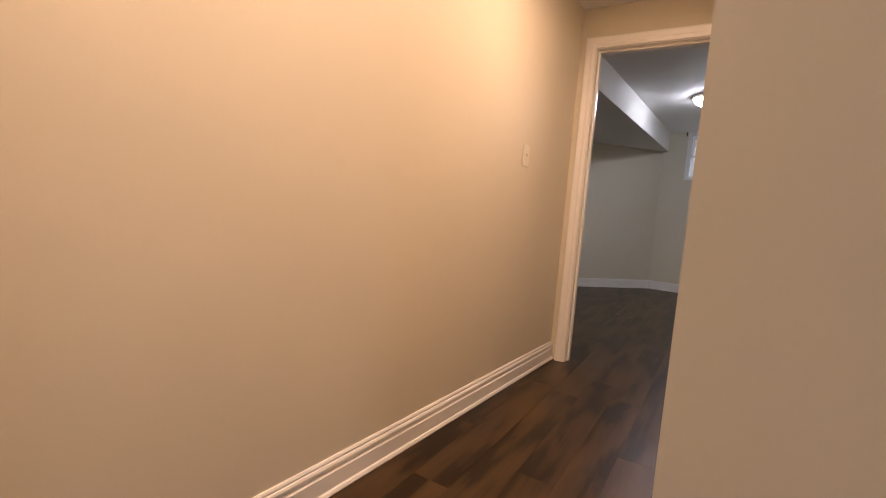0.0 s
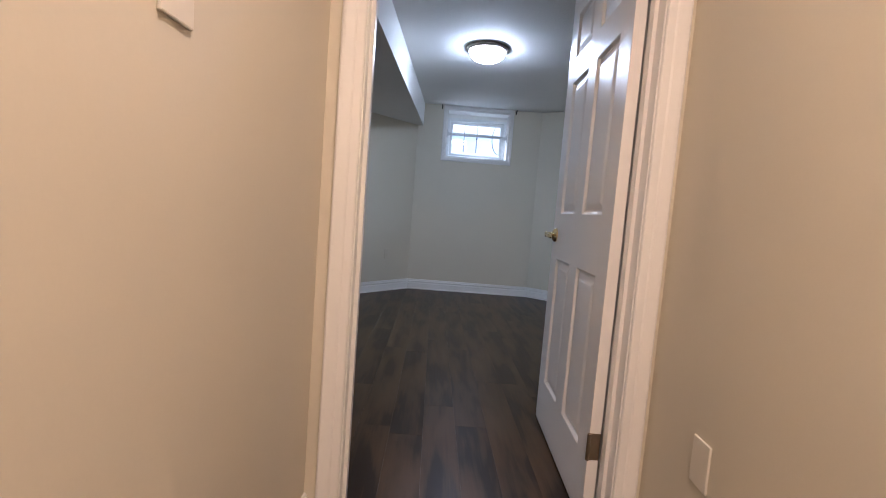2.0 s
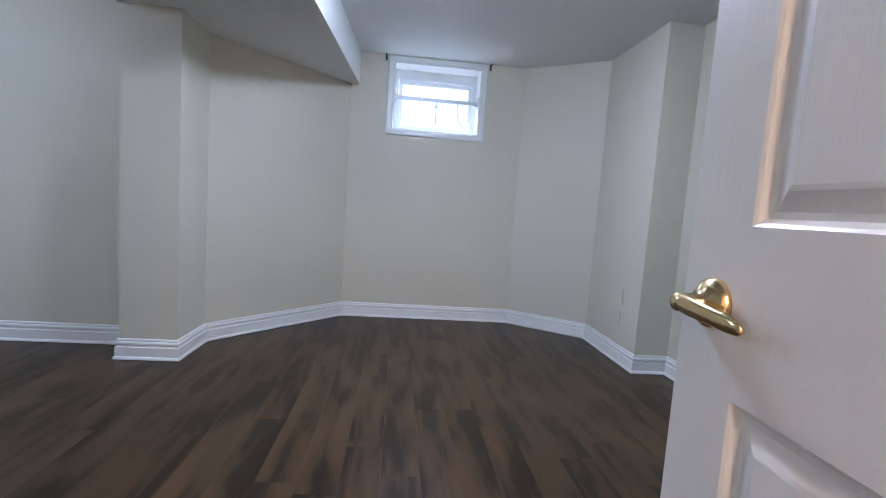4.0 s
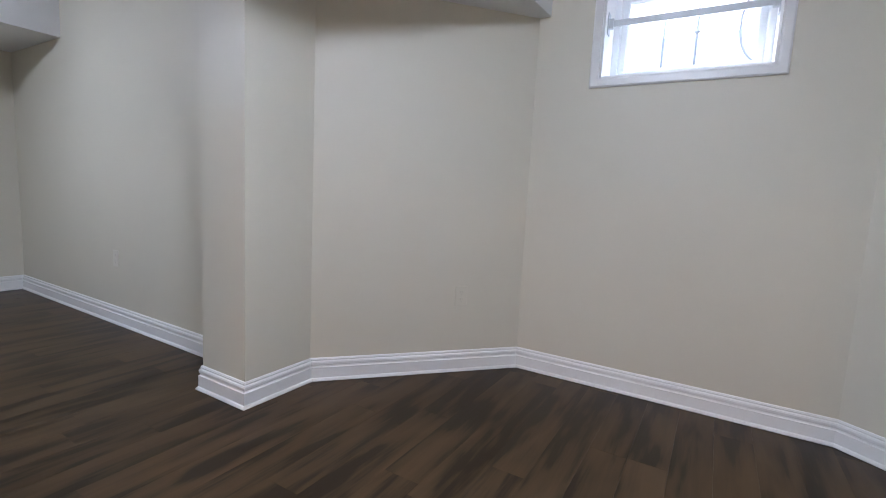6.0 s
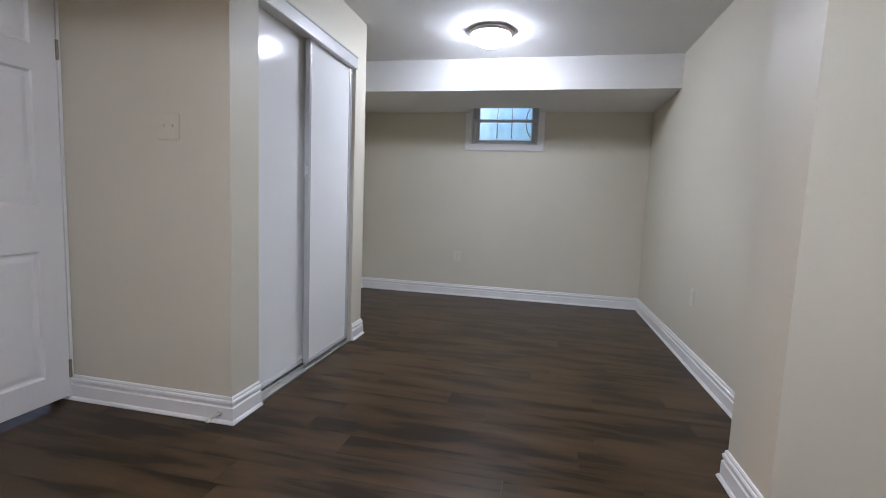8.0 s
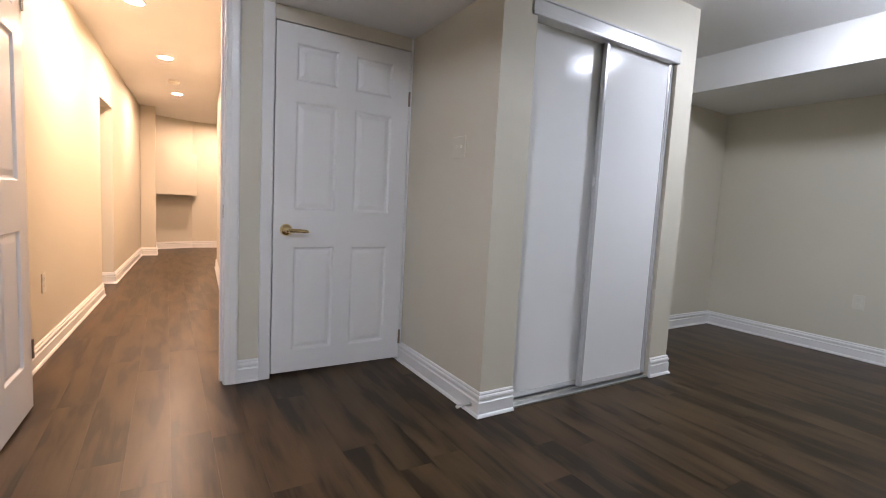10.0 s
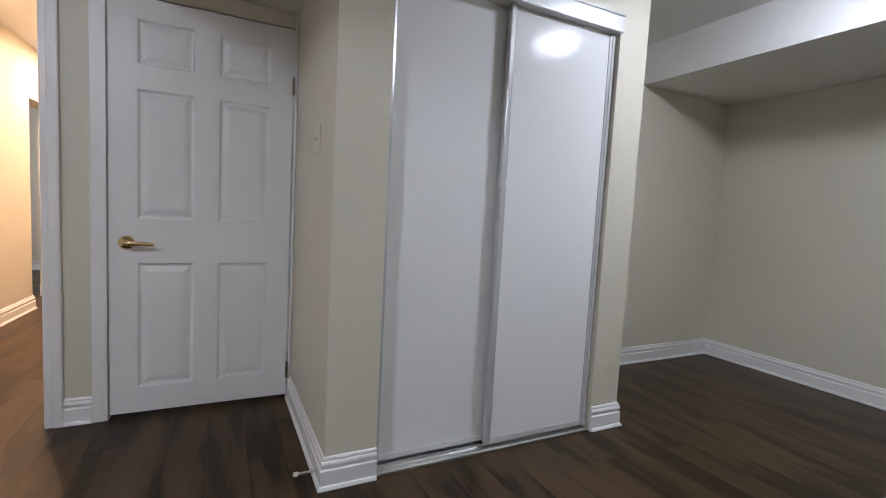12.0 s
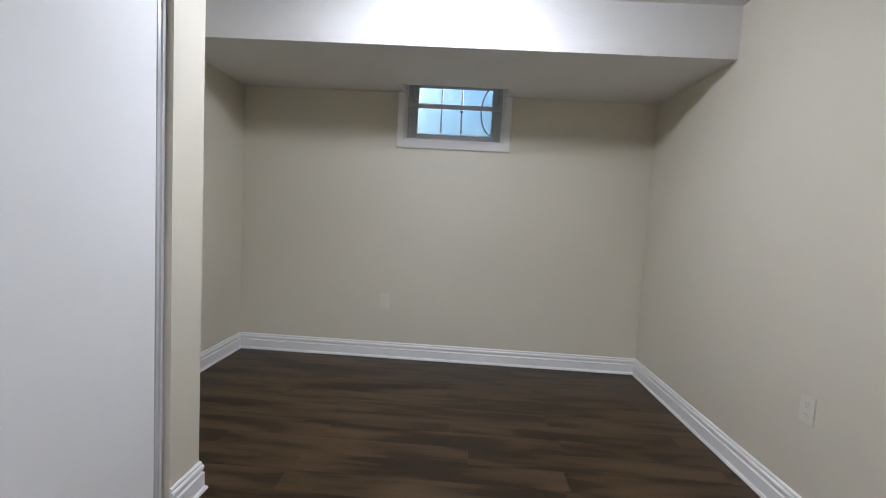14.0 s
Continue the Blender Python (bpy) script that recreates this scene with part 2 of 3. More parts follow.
def casing(x0, x1, z1, y, s, parent):
    """Round a door opening in a wall along x, on the face at y, standing out towards s."""
    rings = [[(x0 - u, y + s * v, 0) for u, v in CASE], [(x0 - u, y + s * v, z1 + u) for u, v in CASE],
             [(x1 + u, y + s * v, z1 + u) for u, v in CASE], [(x1 + u, y + s * v, 0) for u, v in CASE]]
    part("casing", swept(rings), TRIM, parent, "white moulded door casing")


# ---- structure ----
H = 2.334                                  # ceiling
SOF_A, SOF_B = 2.06, 2.06                 # undersides of the two bulkheads
XW, YN, YNW, YSW = -4.461, 4.475, 3.432, 0.304
XE, PE = 2.266, 2.026                      # east wall and the pier in front of it
CX, CW, CY = -1.113, -2.638, 1.040          # closet: east face, west face, front
HW, HE, SKEW = -0.155, 0.880, 0.054                      # corridor walls
T = 0.12


def wall(name, bm, label="beige painted plaster wall"):
    return tagged(put(name, bm, PAINT), label, "wall", kind="structure")


def joined(*boxes):
    bm = bmesh.new()
    for b in boxes:
        box(bm, *b)
    return bm


Z0 = -0.02


def upright(poly, y0, y1):
    """A wall along x, from its outline in x and z."""
    bm = bmesh.new()
    a = [bm.verts.new((x, y0, z)) for x, z in poly]
    b = [bm.verts.new((x, y1, z)) for x, z in poly]
    bm.faces.new(a)
    bm.faces.new(b[::-1])
    for i in range(len(poly)):
        j = (i + 1) % len(poly)
        bm.faces.new((a[i], b[i], b[j], a[j]))
    return bm


OX0, OX1 = -2.455, -1.318                # closet opening
D1X0, D1X1, DZ = -0.046, 0.792, 2.076
D2X0, D2X1 = -1.093, -0.290
wall("wall_south", joined((D2X1 + 0.02, D1X0 - 0.02, 0, 0.13, Z0, H), (D1X1 + 0.02, XE + T, 0, 0.13, Z0, H), (D1X0 - 0.02, D1X1 + 0.02, 0, 0.13, DZ + 0.02, H),
                          (CX - 0.02, D2X1 + 0.02, 0, 0.125, 2.000, H)))
wall("wall_closet_side", joined((CX - T, CX, 0, CY, Z0, H)))
wall("wall_closet_front", upright([(CW, Z0), (OX0, Z0), (OX0, 2.04), (OX1, 2.04), (OX1, Z0), (CX - T, Z0), (CX - T, H), (CW, H)], CY - 0.10, CY))
wall("wall_closet_west", joined((CW, CW + 0.10, YSW - T, CY - 0.10, Z0, H)))
wall("wall_closet_back", joined((CW + 0.10, CX - T, 0.2, 0.3, Z0, H)))
wall("wall_southwest", joined((XW - 0.3, CW, YSW - T, YSW, Z0, H)))
W2Y0, W2Y1, W2Z0, W2Z1 = 1.552, 2.296, 1.709, SOF_B + 0.13
wall("wall_west", joined((XW - 0.3, XW, YSW, W2Y0, Z0, H), (XW - 0.3, XW, W2Y1, YNW + T, Z0, H), (XW - 0.3, XW, W2Y0, W2Y1, Z0, W2Z0), (XW - 0.3, XW, W2Y0, W2Y1, W2Z1, H)))
PX, P0X, PY, DY = -0.931, -1.262, 3.162, 3.559     # stub: east face, west face, south face; start of the slanting wall
wall("wall_northwest", joined((XW, P0X, YNW, YNW + T, Z0, H)))
wall("wall_stub", prism([(P0X, PY), (PX, PY), (PX, DY), (P0X, DY)], Z0, H), "beige painted end of a projecting wall")
W1X0, W1X1, W1Z0, W1Z1 = 0.245, 1.030, 1.698, 2.285
N1X, N2X, E1Y, E2Y = -0.111, 1.428, 4.041, 3.225
wall("wall_slanting_west", prism([(PX, DY), (N1X, YN), (N1X, YN + 0.3), (PX - 0.2, DY + 0.3), (P0X, DY)], Z0, H), "beige painted slanting wall")
wall("wall_north", joined((N1X, W1X0, YN, YN + 0.3, Z0, H), (W1X1, N2X, YN, YN + 0.3, Z0, H), (W1X0, W1X1, YN, YN + 0.3, Z0, W1Z0), (W1X0, W1X1, YN, YN + 0.3, W1Z1, H)))
wall("wall_slanting_east", prism([(N2X, YN), (PE, E1Y), (PE + 0.3, E1Y), (PE + 0.3, YN + 0.3), (N2X, YN + 0.3)], Z0, H), "beige painted slanting wall")
wall("wall_pier", prism([(PE, E2Y), (XE + T, E2Y), (XE + T, E1Y), (PE, E1Y)], Z0, H), "beige painted pier beside the window wall")
wall("wall_east", joined((XE, XE + T, 0.13, E2Y, Z0, H)))

# corridor and the hall behind it
OY0, OY1, OZ = -3.27, -2.57, 1.875
HN, HS = -4.3, -7.0                        # where the corridor opens into the hall, and the hall's end


def cw(y):
    """The corridor's west wall at y; the corridor leaves the room slightly askew."""
    return HW + SKEW * y


def ce(y):
    return HE + SKEW * y


def side(line, y0, y1, z0, d):
    """A stretch of corridor wall along a line, d thick."""
    return prism([(line(y0), y0), (line(y0) + d, y0), (line(y1) + d, y1), (line(y1), y1)], z0, H)


def merged(*parts):
    bm = bmesh.new()
    for b in parts:
        me = bpy.data.meshes.new("piece")
        b.to_mesh(me)
        b.free()
        bm.from_mesh(me)
        bpy.data.meshes.remove(me)
    return bm


wall("wall_corridor_west", side(cw, HN, 0, Z0, -T))
wall("wall_corridor_east", merged(side(ce, OY1, 0, Z0, 0.17), side(ce, -6.05, OY0, Z0, 0.17), side(ce, OY0, OY1, OZ, 0.17)))
wall("wall_hall_south", prism([(-3.0, HS), (-0.2, HS), (0.52, -6.65), (1.3, -6.65), (1.3, HS - 0.2), (-3.0, HS - 0.2)], Z0, H))
wall("wall_hall_pier", joined((0.36, ce(-5.9), -6.2, -5.82, Z0, H)))
baseboard([(0.36, -6.2), (0.36, -5.82), (ce(-5.82), -5.82)])
wall("wall_hall_east", joined((1.18, 1.30, -6.65, -6.05, Z0, H)))
wall("wall_hall_return", joined((ce(-6.05), 1.30, -6.05, -5.95, Z0, H)))
wall("wall_hall_north", joined((-3.0, cw(HN) - T, HN, HN + 0.1, Z0, H)))
wall("wall_hall_west", joined((-3.12, -3.0, HS - 0.2, HN + 0.1, Z0, H)))
SN, SS = OY1 + 0.25, -5.2
wall("wall_side_room_north", joined((ce(SN) + 0.15, 3.4, SN, SN + 0.12, Z0, H)))
wall("wall_side_room_east", joined((3.4, 3.52, SS, SN + 0.12, Z0, H)))
wall("wall_side_room_south", joined((ce(SS) + 0.15, 3.52, SS - 0.12, SS, Z0, H)))
wall("wall_box", prism([(-0.26, HS + 0.01), (-0.26, HS + 0.28), (0.45, -6.38), (0.56, -6.64)], 0.98, 1.72), "beige painted boxed-in ledge on the hall's end wall")

tagged(put("ceiling", boxed(XW - 0.3, 3.6, HS - 0.2, YN + 0.3, H, H + 0.15), CEIL), "matt white painted ceiling", "ceiling", kind="structure")
tagged(put("bulkhead", prism([(CX - 0.165, 0.13), (-0.045 - 0.055 * (YN - 0.13), 0.13), (-0.045, YN), (N1X, YN), (PX, DY), (PX, PY), (CX - 0.165, PY)], SOF_A, H), CEIL),
       "white painted bulkhead boxed under the ceiling", "bulkhead", kind="structure")
tagged(put("bulkhead", prism([(XW, YSW), (-3.477, YSW), (-3.477, YNW), (XW, YNW), (XW, W2Y1 + 0.01), (XW + 0.22, W2Y1 + 0.01), (XW + 0.22, W2Y0 - 0.01), (XW, W2Y0 - 0.01)], SOF_B, H), CEIL), "white painted bulkhead over the small window", "bulkhead", kind="structure")

# baseboards
baseboard([(D2X1 + 0.066, 0.13), (D1X0 - 0.072, 0.13)])
baseboard([(CX, 0.143), (CX, CY), (OX1, CY)][::-1])
baseboard([(CW, YSW), (CW, CY), (OX0, CY)])
baseboard([(P0X, YNW), (XW, YNW), (XW, YSW), (CW, YSW)])
baseboard([(XE, 0.13), (XE, E2Y), (PE, E2Y), (PE, E1Y), (N2X, YN), (N1X, YN), (PX, DY), (PX, PY), (P0X, PY), (P0X, YNW)])
baseboard([(D1X1 + 0.9, 0.13), (XE, 0.13)])
baseboard([(HW, 0.0), (cw(HN), HN), (-3.0, HN)])
baseboard([(ce(OY1) + 0.17, OY1), (ce(OY1), OY1), (HE, 0.0)])
baseboard([(ce(-6.05), -6.05), (ce(OY0), OY0), (ce(OY0) + 0.17, OY0)])
baseboard([(-3.0, HS), (-0.2, HS), (0.52, -6.65), (1.18, -6.65)])
baseboard([(3.4, SN), (ce(SN) + 0.17, SN)])
baseboard([(ce(SS) + 0.17, SS), (3.4, SS), (3.4, SN)])


# ---- doors ----
def door_leaf(w, h, t, door, material, lift=0.0):
    """Hinged at x = 0, reaching to x = w, between y = 0 and y = t; six moulded panels on both faces."""
    st, mu = 0.112 * w / 0.81, 0.108 * w / 0.81
    xs = [0, st, (w - mu) / 2, (w + mu) / 2, w - st, w]
    zs = [0] + [z + lift for z in (0.125, 0.73, 0.94, 1.54, 1.65, 1.85)] + [h]
    bm = bmesh.new()
    for y in (0, t):
        for i in range(5):
            for k in range(7):
                if i in (1, 3) and k in (1, 3, 5):
                    continue
                bm.faces.new([bm.verts.new((x, y, z)) for x, z in ((xs[i], zs[k]), (xs[i + 1], zs[k]), (xs[i + 1], zs[k + 1]), (xs[i], zs[k + 1]))])
    for x in (0, w):
        bm.faces.new([bm.verts.new(p) for p in ((x, 0, 0), (x, t, 0), (x, t, h), (x, 0, h))])
    for z in (0, h):
        bm.faces.new([bm.verts.new(p) for p in ((0, 0, z), (w, 0, z), (w, t, z), (0, t, z))])
    bmesh.ops.remove_doubles(bm, verts=bm.verts, dist=1e-5)
    leaf = part("leaf", bm, material, door, "white painted moulded door leaf")
    for i in (1, 3):
        for k in (1, 3, 5):
            bm = bmesh.new()
            for y, s in ((0, 1), (t, -1)):
                rings = []
                for inset, depth in ((0, 0), (0.004, 0.003), (0.010, 0.011), (0.018, 0.012), (0.040, 0.004), (0.046, 0.003)):
                    rings.append([bm.verts.new(p) for p in ((xs[i] + inset, y + s * depth, zs[k] + inset), (xs[i + 1] - inset, y + s * depth, zs[k] + inset),
                                                            (xs[i + 1] - inset, y + s * depth, zs[k + 1] - inset), (xs[i] + inset, y + s * depth, zs[k + 1] - inset))])
                for a, b in zip(rings, rings[1:]):
                    for q in range(4):
                        bm.faces.new((a[q], a[(q + 1) % 4], b[(q + 1) % 4], b[q]))
                bm.faces.new(rings[-1])
            part("panel", bm, material, leaf)
    return leaf


def lever(door, x, z, y, s, way):
    """A lever on the face at y, standing out towards s, pointing along x towards way."""
    bm = bmesh.new()
    lathe(bm, [(0.034, y), (0.034, y + s * 0.004), (0.031, y + s * 0.010), (0.024, y + s * 0.016), (0.015, y + s * 0.020), (0.012, y + s * 0.024),
               (0.012, y + s * 0.050), (0.009, y + s * 0.054)], 28, "y", (x, 0, z))
    handle = part("door_handle", bm, BRASS, door, "polished brass lever handle", smooth=True)
    rings = []
    for d, out, drop, wide, thick in ((-0.006, 0.046, 0.0, 0.009, 0.007), (0.012, 0.047, 0.0, 0.0125, 0.0075), (0.040, 0.050, 0.001, 0.0115, 0.006),
                                      (0.070, 0.051, 0.002, 0.0105, 0.005), (0.098, 0.050, 0.004, 0.0100, 0.0045), (0.112, 0.048, 0.006, 0.0075, 0.004), (0.117, 0.047, 0.007, 0.003, 0.002)):
        rings.append([(x + way * d, y + s * out + thick * math.cos(a), z - drop + wide * math.sin(a)) for a in (2 * math.pi * k / 14 for k in range(14))])
    part("lever", swept(rings), BRASS, handle, smooth=True)


def hinge(door, x, y, z):
    bm = bmesh.new()
    box(bm, x - 0.002, x + 0.001, y, y + 0.034, z - 0.045, z + 0.045)
    for k in (-1, 0, 1):
        lathe(bm, [(0.0065, z + k * 0.03 - 0.0145), (0.0065, z + k * 0.03 + 0.0145)], 12, "z", (x - 0.004, y + 0.038, 0))
    part("hinge", bm, NICKEL, door, "worn metal butt hinge")


def jamb(x0, x1, z1, y0, y1, door, stop_y):
    bm = bmesh.new()
    box(bm, x0 - 0.018, x0, y0 + 0.001, y1 - 0.001, 0, z1 + 0.018)
    box(bm, x1, x1 + 0.018, y0 + 0.001, y1 - 0.001, 0, z1 + 0.018)
    box(bm, x0, x1, y0 + 0.001, y1 - 0.001, z1, z1 + 0.018)
    part("jamb", bm, TRIM, door)
    bm = bmesh.new()
    box(bm, x0, x0 + 0.012, stop_y, stop_y + 0.032, 0, z1)
    box(bm, x1 - 0.012, x1, stop_y, stop_y + 0.032, 0, z1)
    box(bm, x0 + 0.012, x1 - 0.012, stop_y, stop_y + 0.032, z1 - 0.012, z1)
    part("door_stop", bm, TRIM, door)


# entrance door, open into the room
d1 = empty("door_frame_1", pose(0, 0, 0), "white door frame with moulded casing", "door frame", kind="structure")
jamb(D1X0, D1X1, DZ, 0.0, 0.13, d1, 0.045)
casing(D1X0 - 0.004, D1X1 + 0.004, DZ + 0.004, 0.0, -1, d1)
casing(D1X0 - 0.004, D1X1 + 0.004, DZ + 0.004, 0.13, 1, d1)
swing = empty("door_1", pose(0.779, 0.094, 0.014, 0, 0, 87.8), "white six-panel door standing open with brass lever", "door", kind="structure")
door_leaf(0.824, 2.056, 0.036, swing, DOORW, 0.092)
lever(swing, 0.824 - 0.065, 0.93, 0.036, 1, -1)
lever(swing, 0.824 - 0.065, 0.93, 0.0, -1, -1)
for z in (0.27, 1.80):
    hinge(swing, 0.0, 0.0, z)
bm = boxed(D1X0 + 0.0005, D1X0 + 0.002, 0.082, 0.110, 0.91, 0.98)
box(bm, D1X0 + 0.0015, D1X0 + 0.003, 0.089, 0.103, 0.93, 0.96)
part("strike_plate", bm, NICKEL, d1, "small metal strike plate")

# closed door of the neighbouring room
d3 = empty("door_frame_2", pose(0, 0, 0), "white door frame under the bulkhead", "door frame", kind="structure")
jamb(D2X0, D2X1, 1.981, 0.0, 0.13, d3, 0.04)
bm = boxed(D2X1 + 0.004, D2X1 + 0.066, 0.130, 0.146, 0, SOF_A - 0.004, bevel=0.004)
part("casing", bm, TRIM, d3)
bm = boxed(CX + 0.001, D2X0 - 0.004, 0.130, 0.142, 0, SOF_A - 0.004, bevel=0.002)
part("casing", bm, TRIM, d3)
bm = boxed(D2X0 - 0.004, D2X1 + 0.004, 0.126, 0.142, 1.981, SOF_A - 0.002)
part("head_strip", bm, PAINT, d3)
shut = empty("door_2", pose(D2X0 + 0.003, 0.108, 0.027), "closed white six-panel door with brass lever", "door", kind="structure")
door_leaf(D2X1 - D2X0 - 0.006, 1.946, 0.035, shut, DOORW)
lever(shut, D2X1 - D2X0 - 0.075, 0.827, 0.035, 1, -1)
for z in (0.14, 1.66):
    bm = bmesh.new()
    for k in (-1, 0, 1):
        lathe(bm, [(0.0065, z + k * 0.03 - 0.0145), (0.0065, z + k * 0.03 + 0.0145)], 12, "z", (-0.001, 0.041, 0))
    part("hinge", bm, NICKEL, shut, "metal hinge knuckle")

# ---- sliding closet doors ----
closet = empty("closet_doors", pose(0, 0, 0), "pair of white sliding closet doors in a white metal track", "closet doors")


def slider(x0, x1, y, z0, z1):
    bm = boxed(x0 + 0.012, x1 - 0.012, y - 0.010, y + 0.002, z0 + 0.01, z1 - 0.01)
    p = part("sliding_panel", bm, SLIDE, closet, "smooth white laminate sliding panel")
    prof = [(0, -0.014), (0, 0.010), (0.004, 0.014), (0.018, 0.014), (0.021, 0.009), (0.030, 0.006), (0.032, 0.002), (0.032, -0.014)]
    for xa, s in ((x0, 1), (x1, -1)):
        part("stile", swept([[(xa + s * u, y + v, z0) for u, v in prof], [(xa + s * u, y + v, z1) for u, v in prof]]), STILE, p, "pale grey metal edge stile")
    bm = boxed(x0 + 0.032, x1 - 0.032, y - 0.012, y + 0.006, z0, z0 + 0.022)
    part("rail", bm, TRACK, p)
    return p


slider(-1.909, OX1 - 0.004, CY - 0.074, 0.026, 2.02)
slider(OX0 + 0.004, -1.847, CY - 0.036, 0.026, 2.02)
prof = [(CY - 0.09, 1.975), (CY + 0.004, 1.968), (CY + 0.010, 1.972), (CY + 0.010, 1.982), (CY + 0.006, 1.986), (CY + 0.006, 2.042), (CY + 0.012, 2.046), (CY + 0.012, 2.052), (CY + 0.002, 2.054), (CY + 0.002, 1.99), (CY - 0.09, 1.99)]
part("header_track", swept([[(OX0 - 0.012, y, z) for y, z in prof], [(OX1 + 0.03, y, z) for y, z in prof]]), TRACK, closet, "glossy white metal header track")
prof = [(CY - 0.097, 0.001), (CY + 0.001, 0.001), (CY + 0.001, 0.010), (CY - 0.008, 0.014), (CY - 0.012, 0.006), (CY - 0.052, 0.006), (CY - 0.054, 0.016), (CY - 0.060, 0.016), (CY - 0.062, 0.006), (CY - 0.090, 0.006), (CY - 0.092, 0.016), (CY - 0.097, 0.016)]
part("floor_track", swept([[(OX0, y, z) for y, z in prof], [(OX1, y, z) for y, z in prof]]), ALU, closet, "worn metal floor track")


# ---- windows ----
def window(name, m, w, h, depth, label, top=True, dz=0.0, cs=0.062, drop=0.0, metal=VINYL, hue="white vinyl"):
    """Local x along the wall, y out of the room, z up from the opening's foot; the origin is the opening's left foot on the wall's face."""
    win = empty(name, m, label, "window", kind="structure")
    prof = [(0.0, 0), (0.0, -0.012), (0.008, -0.016), (cs - 0.008, -0.016), (cs, -0.010), (cs, 0)]
    rings = [[(-u, v, -u) for u, v in prof], [(w + u, v, -u) for u, v in prof], [(w + u, v, h + u) for u, v in prof], [(-u, v, h + u) for u, v in prof]]
    if top:
        part("casing", swept(rings, True), TRIM, win, "flat white window casing")
    else:
        rings = [[(-u, v, h) for u, v in prof], rings[0], rings[1], [(w + u, v, h) for u, v in prof]]
        part("casing", swept(rings), TRIM, win, "flat white window casing")
    bm = bmesh.new()
    box(bm, 0.001, 0.012, -0.002, depth, 0.001, h - 0.001)
    box(bm, w - 0.012, w - 0.001, -0.002, depth, 0.001, h - 0.001)
    box(bm, 0.012, w - 0.012, -0.002, depth, 0.001, 0.012)
    box(bm, 0.012, w - 0.012, -0.002, depth, h - 0.012, h - 0.001)
    if drop:
        box(bm, 0.012, w - 0.012, depth - 0.045, depth, h - 0.013 - drop, h - 0.012)
    part("reveal", bm, TRIM, win)
    f0 = 0.030
    prof = [(0.0, depth - 0.05), (f0, depth - 0.05), (f0 + 0.006, depth - 0.045), (f0 + 0.006, depth), (0.0, depth)]
    def loop(a, b, pr):
        return swept([[(a + u, v, b + u) for u, v in pr], [(w - a - u, v, b + u) for u, v in pr], [(w - a - u, v, h - drop - b - u) for u, v in pr], [(a + u, v, h - drop - b - u) for u, v in pr]], True)
    part("window_frame", loop(0.013, 0.013 - dz, prof), metal, win, hue + " window frame")
    prof = [(0.0, depth - 0.030), (0.030, depth - 0.030), (0.038, depth - 0.022), (0.038, depth - 0.004), (0.0, depth - 0.004)]
    part("sash", loop(0.050, 0.050 - dz, prof), metal, win, hue + " sash")
    pane = part("pane", boxed(0.085, w - 0.085, depth - 0.016, depth - 0.011, 0.085 - dz, h - drop - 0.085 + dz), GLASS, win, "clear window glass")
    pane.visible_shadow = False
    return win


def security_bar(m, w):
    bar = empty("security_bar", m, "grey steel security bar across the small window", "security bar")
    part("bar", boxed(0.012, w - 0.012, -0.008, 0.008, -0.017, 0.017, bevel=0.004), STEEL, bar)
    for x, s in ((0.0, 1), (w, -1)):
        bm = bmesh.new()
        box(bm, min(x, x + s * 0.005), max(x, x + s * 0.005), -0.022, 0.022, -0.055, 0.055)
        box(bm, min(x + s * 0.005, x + s * 0.028), max(x + s * 0.005, x + s * 0.028), -0.014, 0.014, -0.024, 0.024)
        part("bracket", bm, STEEL, bar)


def grille(m, w, bars):
    g = empty("window_grille", m, "grey iron bars with scrolls in the window well", "grille")
    part("rail", boxed(-0.1, w + 0.1, -0.008, 0.008, 0.60, 0.625), IRON, g)
    for x in bars:
        bm = bmesh.new()
        lathe(bm, [(0.003, 0.13), (0.008, 0.15), (0.007, 0.17), (0.007, 0.60)], 10, "z", (x, 0, 0))
        part("bar", bm, IRON, g, smooth=True)
    bm = bmesh.new()
    lathe(bm, [(0.004, 0.30), (0.018, 0.32), (0.004, 0.34)], 10, "z", (bars[1], 0, 0))
    part("collar", bm, IRON, g)
    bm = bmesh.new()
    pts = [(w - 0.06 + 0.10 * math.cos(radians(a)), 0, 0.33 + 0.20 * math.sin(radians(a))) for a in range(70, 291, 20)]
    tube(bm, pts, 0.007, 8)
    part("scroll", bm, IRON, g, smooth=True)


def well(m, w, d, material, label, rim):
    """A window well: local y away from the house."""
    ob = empty("window_well", m, label, "window well")
    pts = []
    n = 60
    for k in range(n + 1):
        a = math.pi * k / n
        r = 1.0 + 0.003 * math.sin(k * 1.6)
        pts.append((w / 2 - (w / 2 + 0.25) * math.cos(a) * r, d * math.sin(a) ** 0.6 * r + 0.02))
    bm = bmesh.new()
    lo = [bm.verts.new((x, y, -0.25)) for x, y in pts]
    hi = [bm.verts.new((x, y, rim)) for x, y in pts]
    lo2 = [bm.verts.new((x, y + 0.02, -0.25)) for x, y in pts]
    hi2 = [bm.verts.new((x, y + 0.02, rim)) for x, y in pts]
    for k in range(n):
        bm.faces.new((lo[k], lo[k + 1], hi[k + 1], hi[k]))
        bm.faces.new((lo2[k], lo2[k + 1], hi2[k + 1], hi2[k]))
        bm.faces.new((hi[k], hi[k + 1], hi2[k + 1], hi2[k]))
    part("liner", bm, material, ob, smooth=True)
    part("gravel_bed", boxed(-0.3, w + 0.3, 0.0, d + 0.1, -0.30, -0.16), GRAVEL, ob)


